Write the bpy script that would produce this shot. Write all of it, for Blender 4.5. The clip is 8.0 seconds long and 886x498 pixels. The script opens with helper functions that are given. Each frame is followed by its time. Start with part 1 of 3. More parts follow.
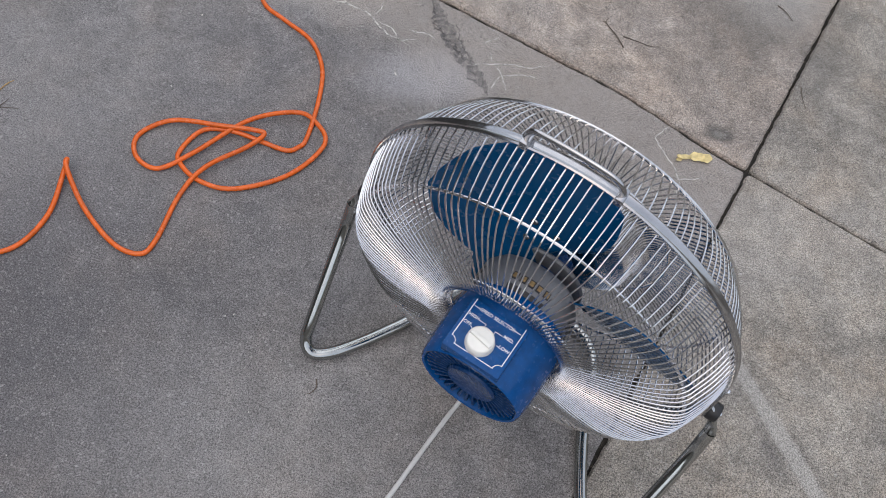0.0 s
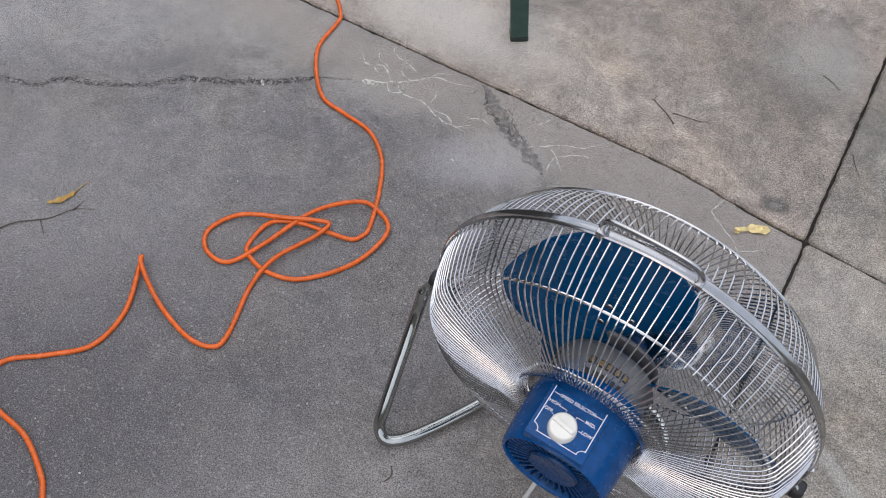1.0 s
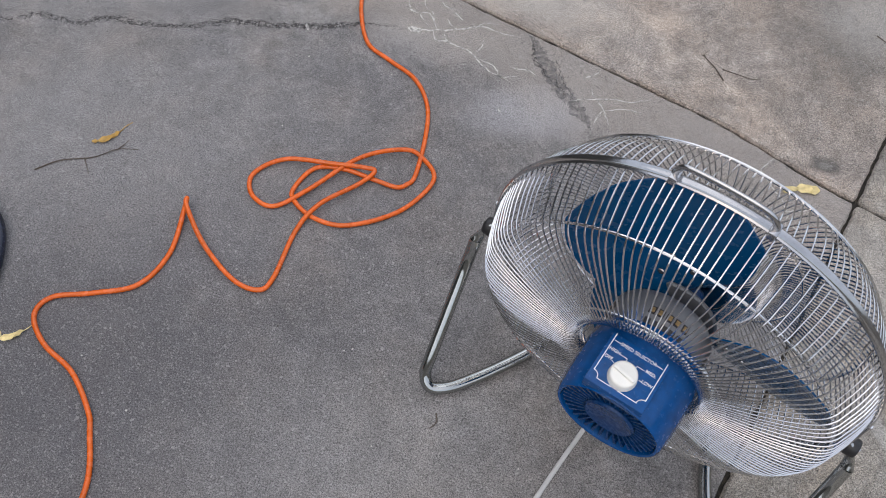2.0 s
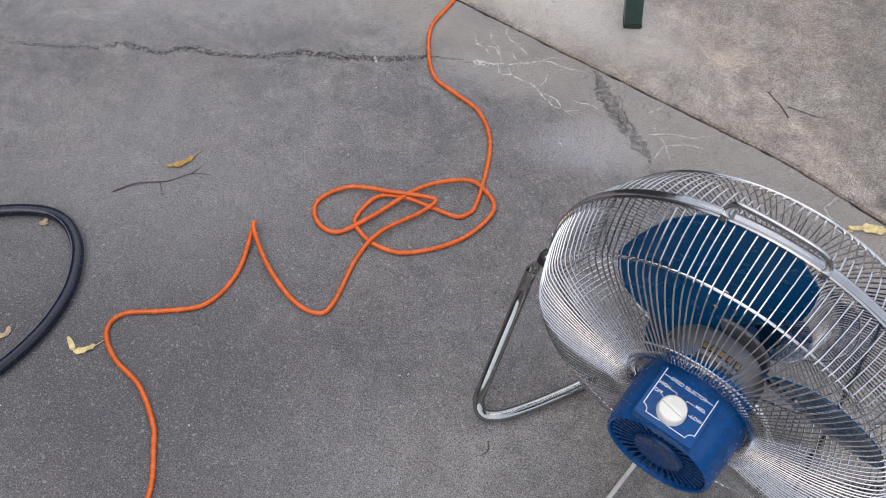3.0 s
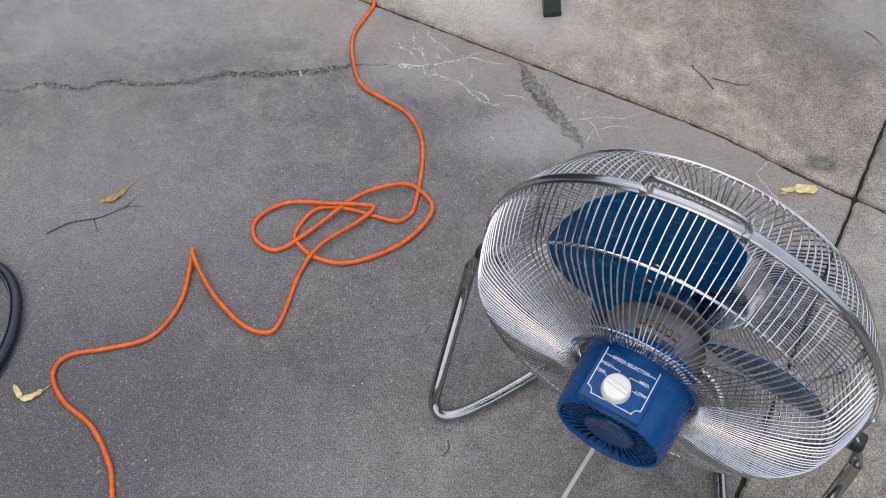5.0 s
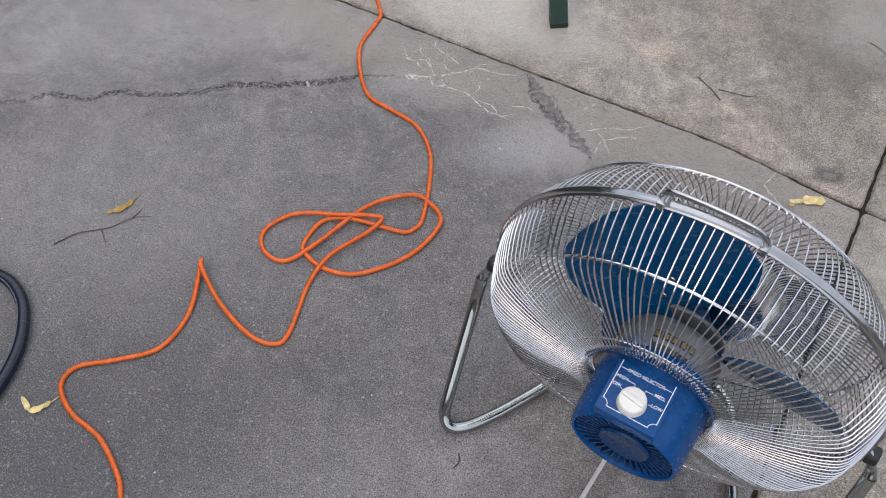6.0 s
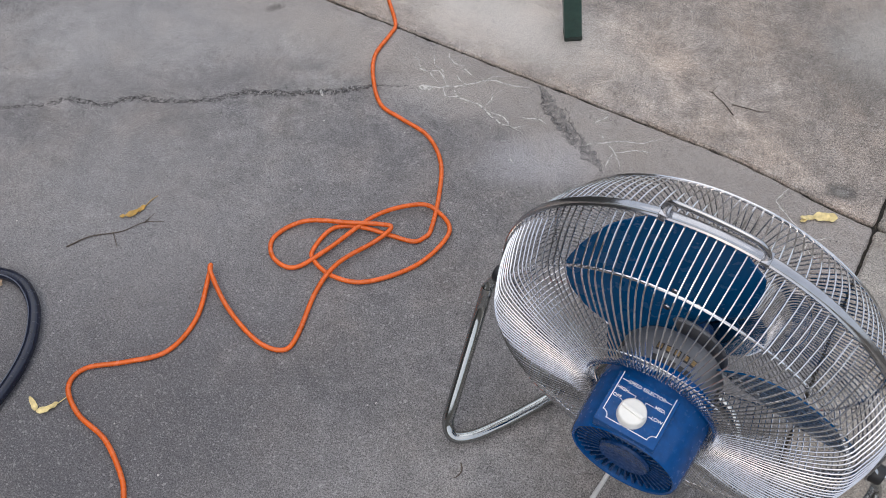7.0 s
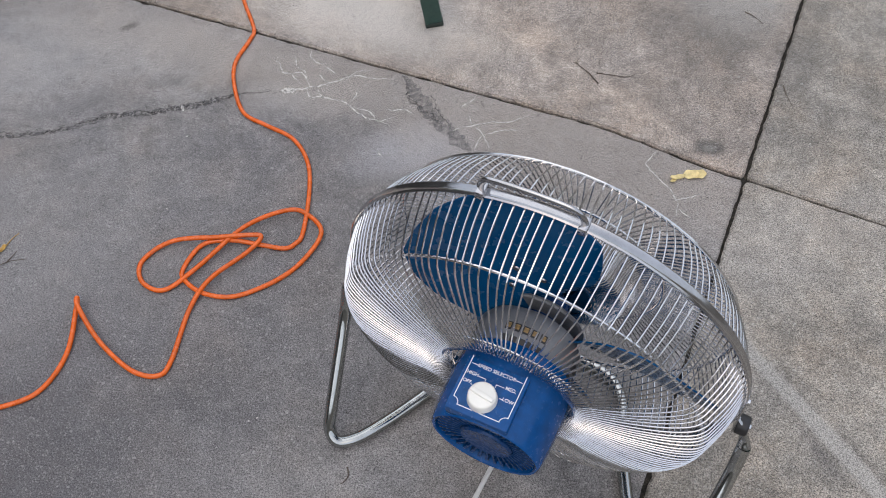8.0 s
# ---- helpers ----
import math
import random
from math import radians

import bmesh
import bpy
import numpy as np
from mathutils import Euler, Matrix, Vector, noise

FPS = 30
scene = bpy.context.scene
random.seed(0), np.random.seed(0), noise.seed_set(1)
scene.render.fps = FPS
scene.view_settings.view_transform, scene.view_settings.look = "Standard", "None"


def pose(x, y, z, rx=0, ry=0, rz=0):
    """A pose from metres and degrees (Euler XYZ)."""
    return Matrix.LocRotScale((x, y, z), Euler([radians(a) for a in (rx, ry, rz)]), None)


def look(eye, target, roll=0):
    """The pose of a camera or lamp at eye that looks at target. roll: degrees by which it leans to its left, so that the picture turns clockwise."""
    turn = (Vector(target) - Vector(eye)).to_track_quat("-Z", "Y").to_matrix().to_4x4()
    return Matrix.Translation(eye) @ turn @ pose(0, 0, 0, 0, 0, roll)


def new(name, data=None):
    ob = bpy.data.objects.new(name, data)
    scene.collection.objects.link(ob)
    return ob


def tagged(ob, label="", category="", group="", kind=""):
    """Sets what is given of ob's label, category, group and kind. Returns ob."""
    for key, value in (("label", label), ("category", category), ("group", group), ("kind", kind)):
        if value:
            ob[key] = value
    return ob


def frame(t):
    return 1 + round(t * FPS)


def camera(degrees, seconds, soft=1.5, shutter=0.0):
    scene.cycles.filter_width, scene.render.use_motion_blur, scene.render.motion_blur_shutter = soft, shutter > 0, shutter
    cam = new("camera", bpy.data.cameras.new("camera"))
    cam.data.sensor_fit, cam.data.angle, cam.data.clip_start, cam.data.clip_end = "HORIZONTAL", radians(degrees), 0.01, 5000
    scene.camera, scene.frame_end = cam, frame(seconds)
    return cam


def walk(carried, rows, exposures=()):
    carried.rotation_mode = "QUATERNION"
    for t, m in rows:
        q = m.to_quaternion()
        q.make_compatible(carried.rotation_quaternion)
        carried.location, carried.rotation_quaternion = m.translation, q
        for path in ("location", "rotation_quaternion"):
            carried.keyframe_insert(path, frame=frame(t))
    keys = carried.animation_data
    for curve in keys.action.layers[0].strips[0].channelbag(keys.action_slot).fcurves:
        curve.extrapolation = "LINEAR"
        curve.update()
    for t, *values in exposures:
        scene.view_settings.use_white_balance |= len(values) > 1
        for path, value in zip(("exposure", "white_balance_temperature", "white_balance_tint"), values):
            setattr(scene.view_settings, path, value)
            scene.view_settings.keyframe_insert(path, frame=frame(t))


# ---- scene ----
cam = camera(51.5, 8.0, soft=0.95)
PATH = [
    (0, look((-0.3161, -1.1762, 1.3267), (-0.4292, -0.1802, -0.4040), 12.42)),
    (0.5, look((-0.3416, -1.1816, 1.3348), (-0.5198, -0.1486, -0.3686), 7.50)),
    (1, look((-0.3690, -1.1830, 1.3589), (-0.5970, -0.0911, -0.3012), 5.76)),
    (1.5, look((-0.3581, -1.1953, 1.3182), (-0.5897, -0.1291, -0.3580), 6.43)),
    (1.7, look((-0.3880, -1.2003, 1.3196), (-0.5909, -0.1833, -0.3905), 7.17)),
    (2.8, look((-0.4434, -1.2480, 1.3641), (-0.8219, -0.2113, -0.3038), 3.18)),
    (3, look((-0.4049, -1.2228, 1.3541), (-0.7874, -0.1996, -0.3212), 1.69)),
    (3.5, look((-0.3907, -1.2054, 1.3497), (-0.7290, -0.1952, -0.3429), 0.68)),
    (4, look((-0.3599, -1.2023, 1.3557), (-0.6887, -0.1764, -0.3293), -1.07)),
    (4.5, look((-0.3583, -1.2104, 1.3515), (-0.6787, -0.1663, -0.3240), -1.67)),
    (6, look((-0.3853, -1.2132, 1.3536), (-0.6985, -0.1415, -0.3056), -1.02)),
    (6.5, look((-0.3963, -1.2141, 1.3539), (-0.7265, -0.1381, -0.2993), -0.31)),
    (7, look((-0.3632, -1.2144, 1.3508), (-0.7250, -0.1307, -0.2908), -1.74)),
    (7.5, look((-0.2442, -1.1894, 1.3335), (-0.5800, -0.0865, -0.3008), -3.60)),
    (8, look((-0.2261, -1.1686, 1.3227), (-0.4939, -0.0676, -0.3254), -4.76)),
]
walk(cam, PATH, [(0.0, 0.36), (3.5, 0.43), (6.5, 0.41), (8.0, 0.42)])

# ---- light: an overcast sky ----
world = bpy.data.worlds.new("overcast_sky")
scene.world = world
world.use_nodes = True
wt = world.node_tree
sky = wt.nodes.new("ShaderNodeTexSky")
sky.sky_type = "NISHITA"
sky.sun_disc = False
sky.sun_elevation = radians(58)
sky.sun_rotation = radians(200)
sky.air_density = 1.6
sky.dust_density = 4.0
cloud = wt.nodes.new("ShaderNodeMix")
cloud.data_type = "RGBA"
cloud.inputs[0].default_value = 0.6
cloud.inputs[7].default_value = (5.45, 5.6, 6.2, 1)
wt.links.new(sky.outputs["Color"], cloud.inputs[6])
wt.links.new(cloud.outputs[2], wt.nodes["Background"].inputs["Color"])
wt.nodes["Background"].inputs["Strength"].default_value = 0.160
sun_data = bpy.data.lights.new("sun", "SUN")
sun_data.energy = 0.35
sun_data.angle = radians(55)
sun_data.color = (1.0, 0.96, 0.90)
sun = new("sun", sun_data)
sun.matrix_world = look((-1.0, 2.6, 5.0), (0, 0, 0))


# ---- materials ----
class Mat:
    """A node material with short ways to add nodes."""

    def __init__(self, name, rough=0.6, metal=0.0):
        self.mat = bpy.data.materials.new(name)
        self.mat.use_nodes = True
        self.nt = self.mat.node_tree
        self.bsdf = self.nt.nodes["Principled BSDF"]
        self.bsdf.inputs["Roughness"].default_value = rough
        self.bsdf.inputs["Metallic"].default_value = metal
        self.pos = self.nt.nodes.new("ShaderNodeTexCoord").outputs["Object"]

    def link(self, a, b):
        self.nt.links.new(a, b)

    def world_space(self):
        self.pos = self.nt.nodes.new("ShaderNodeNewGeometry").outputs["Position"]

    def noise(self, scale, detail=4.0, rough=0.6, pos=None, distort=0.0):
        n = self.nt.nodes.new("ShaderNodeTexNoise")
        n.inputs["Scale"].default_value = scale
        n.inputs["Detail"].default_value = detail
        n.inputs["Roughness"].default_value = rough
        n.inputs["Distortion"].default_value = distort
        self.link(pos or self.pos, n.inputs["Vector"])
        return n.outputs["Fac"]

    def voronoi(self, scale, out="Color"):
        n = self.nt.nodes.new("ShaderNodeTexVoronoi")
        n.inputs["Scale"].default_value = scale
        self.link(self.pos, n.inputs["Vector"])
        return n.outputs[out]

    def ramp(self, fac, stops):
        n = self.nt.nodes.new("ShaderNodeValToRGB")
        el = n.color_ramp.elements
        while len(el) < len(stops):
            el.new(0.5)
        for e, (at, c) in zip(el, stops):
            e.position = at
            e.color = (*c, 1) if isinstance(c, tuple) else (c, c, c, 1)
        self.link(fac, n.inputs["Fac"])
        return n.outputs["Color"]

    def mix(self, a, b, fac, kind="MIX"):
        n = self.nt.nodes.new("ShaderNodeMix")
        n.data_type, n.blend_type = "RGBA", kind
        for slot, val in ((0, fac), (6, a), (7, b)):
            if isinstance(val, (int, float)):
                n.inputs[slot].default_value = val if slot == 0 else (val, val, val, 1)
            elif isinstance(val, tuple):
                n.inputs[slot].default_value = (*val, 1)
            else:
                self.link(val, n.inputs[slot])
        return n.outputs[2]

    def math(self, op, a, b=0.0, clamp=False):
        n = self.nt.nodes.new("ShaderNodeMath")
        n.operation, n.use_clamp = op, clamp
        for slot, val in ((0, a), (1, b)):
            if isinstance(val, (int, float)):
                n.inputs[slot].default_value = val
            else:
                self.link(val, n.inputs[slot])
        return n.outputs[0]

    def blob(self, x, y, rx, ry, turn=0.0, edge=0.5, rag=0.5, grain=14.0):
        """A ragged area of its own shape on the ground, for stains and broad tones, 1 inside and 0 outside."""
        mp = self.nt.nodes.new("ShaderNodeMapping")
        mp.vector_type = "TEXTURE"
        mp.inputs["Location"].default_value = (x, y, 0)
        mp.inputs["Rotation"].default_value = (0, 0, radians(turn))
        mp.inputs["Scale"].default_value = (rx, ry, 1)
        self.link(self.pos, mp.inputs["Vector"])
        ln = self.nt.nodes.new("ShaderNodeVectorMath")
        ln.operation = "LENGTH"
        self.link(mp.outputs[0], ln.inputs[0])
        d = self.math("ADD", ln.outputs["Value"], self.math("MULTIPLY", self.math("SUBTRACT", self.noise(grain, 5, 0.65), 0.5), rag * 2))
        mr = self.nt.nodes.new("ShaderNodeMapRange")
        mr.interpolation_type = "SMOOTHSTEP"
        mr.inputs["From Min"].default_value = 1 + edge
        mr.inputs["From Max"].default_value = 1 - edge
        self.link(d, mr.inputs["Value"])
        return mr.outputs[0]

    def bump(self, height, dist, strength=1.0):
        n = self.nt.nodes.new("ShaderNodeBump")
        n.inputs["Distance"].default_value = dist
        n.inputs["Strength"].default_value = strength
        self.link(height, n.inputs["Height"])
        self.link(n.outputs[0], self.bsdf.inputs["Normal"])

    def color(self, c):
        if isinstance(c, tuple):
            self.bsdf.inputs["Base Color"].default_value = (*c, 1)
        else:
            self.link(c, self.bsdf.inputs["Base Color"])

    def rough(self, r):
        self.link(r, self.bsdf.inputs["Roughness"])


def concrete(name, dark, mid, pale, stains_tones=(), pitted=0.4):
    """Broom-worn concrete with fine sand and small stones showing."""
    m = Mat(name, 0.88)
    m.world_space()
    cloud = m.noise(2.3, 5, 0.6)
    patch = m.noise(13, 6, 0.65, distort=0.6)
    hue = m.noise(6.5, 5, 0.6)
    grain = m.noise(430, 3, 0.75)
    base = m.ramp(cloud, [(0.32, dark), (0.55, mid), (0.72, pale)])
    base = m.mix(base, m.ramp(hue, [(0.35, (0.480, 0.495, 0.525)), (0.5, (0.5, 0.5, 0.5)), (0.66, (0.555, 0.505, 0.460))]), 0.55, "OVERLAY")
    base = m.mix(base, m.ramp(patch, [(0.28, 0.20), (0.52, 0.5), (0.75, 0.82)]), 0.60, "OVERLAY")
    base = m.mix(base, m.ramp(m.noise(34, 6, 0.7, distort=0.4), [(0.30, 0.15), (0.5, 0.5), (0.70, 0.85)]), 0.34, "OVERLAY")
    base = m.mix(base, m.ramp(m.noise(85, 5, 0.75), [(0.32, 0.12), (0.5, 0.5), (0.68, 0.88)]), 0.26, "OVERLAY")
    base = m.mix(base, m.ramp(m.noise(215, 4, 0.75), [(0.30, 0.05), (0.5, 0.5), (0.72, 0.85)]), pitted * 0.8, "OVERLAY")
    fleck = m.ramp(m.noise(135, 3, 0.6, distort=1.8), [(0.56, 0.0), (0.66, 1.0)])
    base = m.mix(base, pale, m.math("MULTIPLY", fleck, pitted * 0.42))
    pit = m.ramp(m.noise(120, 3, 0.6, distort=1.6), [(0.34, 1.0), (0.42, 0.0)])
    base = m.mix(base, dark, m.math("MULTIPLY", pit, pitted * 0.42))
    for blob, tint, amount, kind in stains_tones:
        base = m.mix(base, tint, m.math("MULTIPLY", m.blob(*blob), amount), kind)
    base = m.mix(base, m.ramp(grain, [(0.34, 0.02), (0.5, 0.5), (0.68, 0.92)]), 0.68, "OVERLAY")
    for size, pale_cut, dark_cut, amount in ((390, 0.965, 0.06, 0.19), (620, 0.94, 0.10, 0.22), (260, 0.993, 0.012, 0.24)):
        chip = m.nt.nodes.new("ShaderNodeSeparateColor")
        m.link(m.voronoi(size), chip.inputs[0])
        base = m.mix(base, (0.54, 0.53, 0.51), m.math("MULTIPLY", m.math("GREATER_THAN", chip.outputs[0], pale_cut), amount))
        base = m.mix(base, 0.045, m.math("MULTIPLY", m.math("LESS_THAN", chip.outputs[1], dark_cut), amount * 1.6))
    m.color(base)
    m.bump(m.math("ADD", m.math("MULTIPLY", grain, 0.6), m.math("MULTIPLY", m.noise(90, 3, 0.6), 0.6)), 0.0018, 0.8)
    return m.mat


def stain_tone_list(rows):
    return [((x, y, rx, ry, turn, edge, rag), tint, amount, kind) for x, y, rx, ry, turn, edge, rag, tint, amount, kind in rows]


GREY_STAINS_TONES = stain_tone_list([
    (-0.5400, -0.0660, 0.1043, 0.0569, 20, 0.7, 0.5, (0.52, 0.51, 0.53), 0.55, "MIX"),
    (-0.7821, 0.0369, 0.0936, 0.0468, 10, 0.8, 0.6, (0.48, 0.46, 0.44), 0.35, "MIX"),
    (-1.2955, -0.0590, 0.2976, 0.0465, 22, 0.7, 0.7, (0.13, 0.12, 0.12), 0.30, "MIX"),
    (-0.1806, -0.0317, 0.4963, 0.1431, -20, 0.8, 0.5, (0.345, 0.305, 0.272), 0.62, "MIX"),
    (-1.4508, 0.0486, 0.4140, 0.1472, 24, 0.8, 0.6, (0.44, 0.43, 0.43), 0.40, "MIX"),
    (-0.7967, -0.1681, 0.2844, 0.1706, 25, 0.8, 0.6, (0.15, 0.145, 0.15), 0.35, "MIX"),
    (-0.9438, 0.1365, 0.4634, 0.0788, -13, 0.9, 0.6, (0.355, 0.318, 0.286), 0.62, "MIX"),
    (-1.2058, 0.1929, 0.0202, 0.0092, 35, 0.6, 0.7, (0.07, 0.065, 0.06), 0.60, "MIX"),
    # broad darker and paler areas that set the tone across the slab
    (-1.1500, -0.8000, 0.4900, 0.4300, -15, 0.9, 0.5, (0.094, 0.091, 0.098), 0.82, "MIX"),
    (-1.3000, -0.4200, 0.3200, 0.2200, 10, 0.9, 0.6, (0.330, 0.320, 0.318), 0.42, "MIX"),
    (-0.6600, -0.4200, 0.2300, 0.1900, 20, 0.9, 0.6, (0.140, 0.134, 0.136), 0.38, "MIX"),
    (-0.5600, -0.8300, 0.2400, 0.1500, 10, 0.9, 0.6, (0.300, 0.288, 0.280), 0.40, "MIX"),
])
WARM_STAINS_TONES = stain_tone_list([
    # broad paler area beside the post
    (-0.7216, 0.2933, 0.2400, 0.0923, -14, 0.8, 0.5, (0.60, 0.565, 0.52), 0.72, "MIX"),
    (0.047, 0.371, 0.1250, 0.1500, -20, 0.9, 0.8, (0.105, 0.097, 0.086), 0.72, "MIX"),
    (-0.1303, 0.5262, 0.1477, 0.0923, 20, 0.9, 0.7, (0.11, 0.10, 0.09), 0.30, "MIX"),
    (-0.4751, 0.4495, 0.0920, 0.0460, 30, 0.8, 0.7, (0.14, 0.13, 0.12), 0.35, "MIX"),
    (0.0100, 0.0060, 0.0268, 0.0182, 10, 0.5, 0.5, (0.085, 0.08, 0.075), 0.75, "MIX"),
    (0.0100, 0.0060, 0.0115, 0.0077, 10, 0.5, 0.4, (0.20, 0.19, 0.175), 0.8, "MIX"),
    (0.0735, 0.4295, 0.0934, 0.0934, 0, 0.8, 0.8, (0.55, 0.53, 0.50), 0.35, "MIX"),
])
EAST_STAINS = stain_tone_list([
    (0.1904, 0.2995, 0.1887, 0.0425, 80, 0.4, 0.5, (0.13, 0.12, 0.105), 0.38, "MIX"),
    (0.2676, -0.6305, 0.4198, 0.0135, -49, 0.35, 0.30, (0.40, 0.385, 0.36), 0.62, "MIX"),
    (0.1772, -0.5702, 0.0497, 0.0099, -55, 0.8, 0.5, (0.13, 0.12, 0.115), 0.45, "MIX"),
    (0.1246, -0.1890, 0.1941, 0.0971, 30, 0.8, 0.6, (0.42, 0.39, 0.36), 0.30, "MIX"),
])
CONCRETE_GREY = concrete("grey_concrete", (0.167, 0.160, 0.158), (0.218, 0.208, 0.203), (0.279, 0.266, 0.256), GREY_STAINS_TONES)
CONCRETE_WARM = concrete("warm_concrete", (0.255, 0.220, 0.191), (0.324, 0.281, 0.245), (0.395, 0.342, 0.300), WARM_STAINS_TONES, 0.75)
CONCRETE_EAST = concrete("worn_concrete", (0.220, 0.201, 0.176), (0.281, 0.257, 0.224), (0.348, 0.319, 0.281), EAST_STAINS, 0.7)
CONCRETE_FAR = concrete("far_concrete", (0.18, 0.17, 0.165), (0.24, 0.23, 0.22), (0.30, 0.285, 0.27))


def soil():
    m = Mat("joint_soil", 0.95)
    m.world_space()
    m.color(m.ramp(m.noise(180, 4, 0.7), [(0.35, (0.010, 0.009, 0.007)), (0.58, (0.026, 0.022, 0.017)), (0.72, (0.14, 0.115, 0.085))]))
    m.bump(m.noise(260, 3), 0.003)
    return m.mat


def vein(name, c, holes, scale=130.0, soft=0.10):
    """A thin broken film on the concrete: the gaps show the slab below."""
    m = Mat(name, 0.9)
    m.world_space()
    m.color(c)
    m.link(m.ramp(m.noise(scale, 4, 0.7), [(holes - soft, 0.0), (holes + soft, 1.0)]), m.bsdf.inputs["Alpha"])
    return m.mat


def plain(name, c, rough, metal=0.0, var=0.12, scale=40.0, bump=0.0, coat=0.0, shine=0.5):
    m = Mat(name, rough, metal)
    n = m.noise(scale, 4, 0.65)
    lo = tuple(max(0.0, v * (1 - var)) for v in c)
    hi = tuple(min(1.0, v * (1 + var)) for v in c)
    m.color(m.ramp(n, [(0.3, lo), (0.7, hi)]))
    m.rough(m.ramp(m.noise(scale * 3, 3), [(0.3, max(0.02, rough - 0.06)), (0.7, min(1.0, rough + 0.10))]))
    if bump:
        m.bump(n, bump)
    m.bsdf.inputs["Coat Weight"].default_value = coat
    m.bsdf.inputs["Specular IOR Level"].default_value = shine
    return m.mat


SOIL = soil()
EFFLORESCENCE = vein("lime_bloom", (0.57, 0.55, 0.52), 0.42, 150.0, 0.13)
CRACK_DIRT = vein("crack_dirt", (0.085, 0.079, 0.076), 0.53, 110.0)
CRACK_STAIN = vein("crack_stain", (0.115, 0.109, 0.108), 0.585, 140.0, 0.14)
CRACK_FILM = vein("crack_film", (0.185, 0.176, 0.172), 0.56, 90.0, 0.22)
CRACK_CHIP = vein("crack_chip", (0.42, 0.41, 0.40), 0.60, 120.0)
CHROME = plain("chrome_wire", (0.67, 0.67, 0.68), 0.13, 1.0, 0.06, 25)
CHROME_TUBE = plain("chrome_tube", (0.42, 0.43, 0.42), 0.10, 1.0, 0.10, 30)
CHROME_BAND = plain("chrome_band", (0.42, 0.42, 0.43), 0.15, 1.0, 0.08, 30)
BLUE_PLASTIC = plain("blue_plastic", (0.002, 0.062, 0.222), 0.20, 0.0, 0.20, 60, shine=0.28)
BLUE_DEEP = plain("deep_blue_plastic", (0.003, 0.034, 0.125), 0.25, 0.0, 0.12, 60, shine=0.35)
BLUE_BLADE = plain("blue_blade", (0.002, 0.058, 0.158), 0.22, 0.0, 0.10, 18, shine=0.32)
BLACK_PLASTIC = plain("black_plastic", (0.016, 0.016, 0.018), 0.42, 0.0, 0.2, 60)
MOTOR_GREY = plain("grey_motor_casting", (0.165, 0.168, 0.178), 0.45, 0.2, 0.18, 40)
COPPER = plain("varnished_winding", (0.26, 0.17, 0.07), 0.4, 0.4, 0.45, 260)
KNOB_WHITE = plain("white_knob_plastic", (0.80, 0.79, 0.74), 0.38, 0.0, 0.04, 50)
PRINT_WHITE = plain("white_print", (0.72, 0.76, 0.80), 0.5, 0.0, 0.05, 300)
CORD_ORANGE = plain("orange_cord_jacket", (0.66, 0.118, 0.014), 0.24, 0.0, 0.14, 22, coat=0.12, shine=0.4)
CORD_GREY = plain("grey_cord_jacket", (0.52, 0.52, 0.51), 0.5, 0.0, 0.08, 40)
HOSE_DARK = plain("dark_hose_rubber", (0.010, 0.013, 0.027), 0.20, 0.0, 0.25, 40)
HOSE_PALE = plain("pale_hose_stripe", (0.10, 0.115, 0.15), 0.5, 0.0, 0.2, 90)
POST_GREEN = plain("green_painted_steel", (0.028, 0.075, 0.062), 0.42, 0.0, 0.22, 45, 0.0006)
POST_FOOT = plain("dark_foot_cap", (0.02, 0.03, 0.025), 0.6, 0.0, 0.2, 60)
LEAF_YELLOW = plain("pale_yellow_leaf", (0.68, 0.56, 0.27), 0.6, 0.0, 0.30, 90, 0.001)
LEAF_OCHRE = plain("ochre_leaf", (0.44, 0.27, 0.07), 0.6, 0.0, 0.35, 90, 0.001)
LEAF_BUFF = plain("buff_leaf", (0.48, 0.36, 0.25), 0.65, 0.0, 0.25, 90, 0.001)
TWIG_BARK = plain("twig_bark", (0.095, 0.075, 0.06), 0.85, 0.0, 0.4, 200, 0.0008)
GRIT_PALE = plain("pale_grit", (0.50, 0.48, 0.45), 0.9, 0.0, 0.3, 300)
GRIT_DARK = plain("dark_grit", (0.06, 0.055, 0.05), 0.9, 0.0, 0.3, 300)


# ---- mesh helpers ----
def mesh_of(name, bm, material, smooth=True):
    me = bpy.data.meshes.new(name)
    bmesh.ops.recalc_face_normals(bm, faces=bm.faces[:])
    for f in bm.faces:
        f.smooth = smooth
    bm.to_mesh(me)
    bm.free()
    me.materials.append(material)
    if smooth:
        me.set_sharp_from_angle(angle=radians(38))
    return me


def part(name, bm, material, parent=None, label="", m=None, smooth=True):
    """One mesh object from a bmesh (or a shared mesh), under a thing or under a part."""
    me = bm if isinstance(bm, bpy.types.Mesh) else mesh_of(name, bm, material, smooth)
    ob = new(name, me)
    if parent is not None:
        ob.parent = parent
    ob.matrix_basis = m if m is not None else Matrix()
    if label:
        ob["label"] = label
    return ob


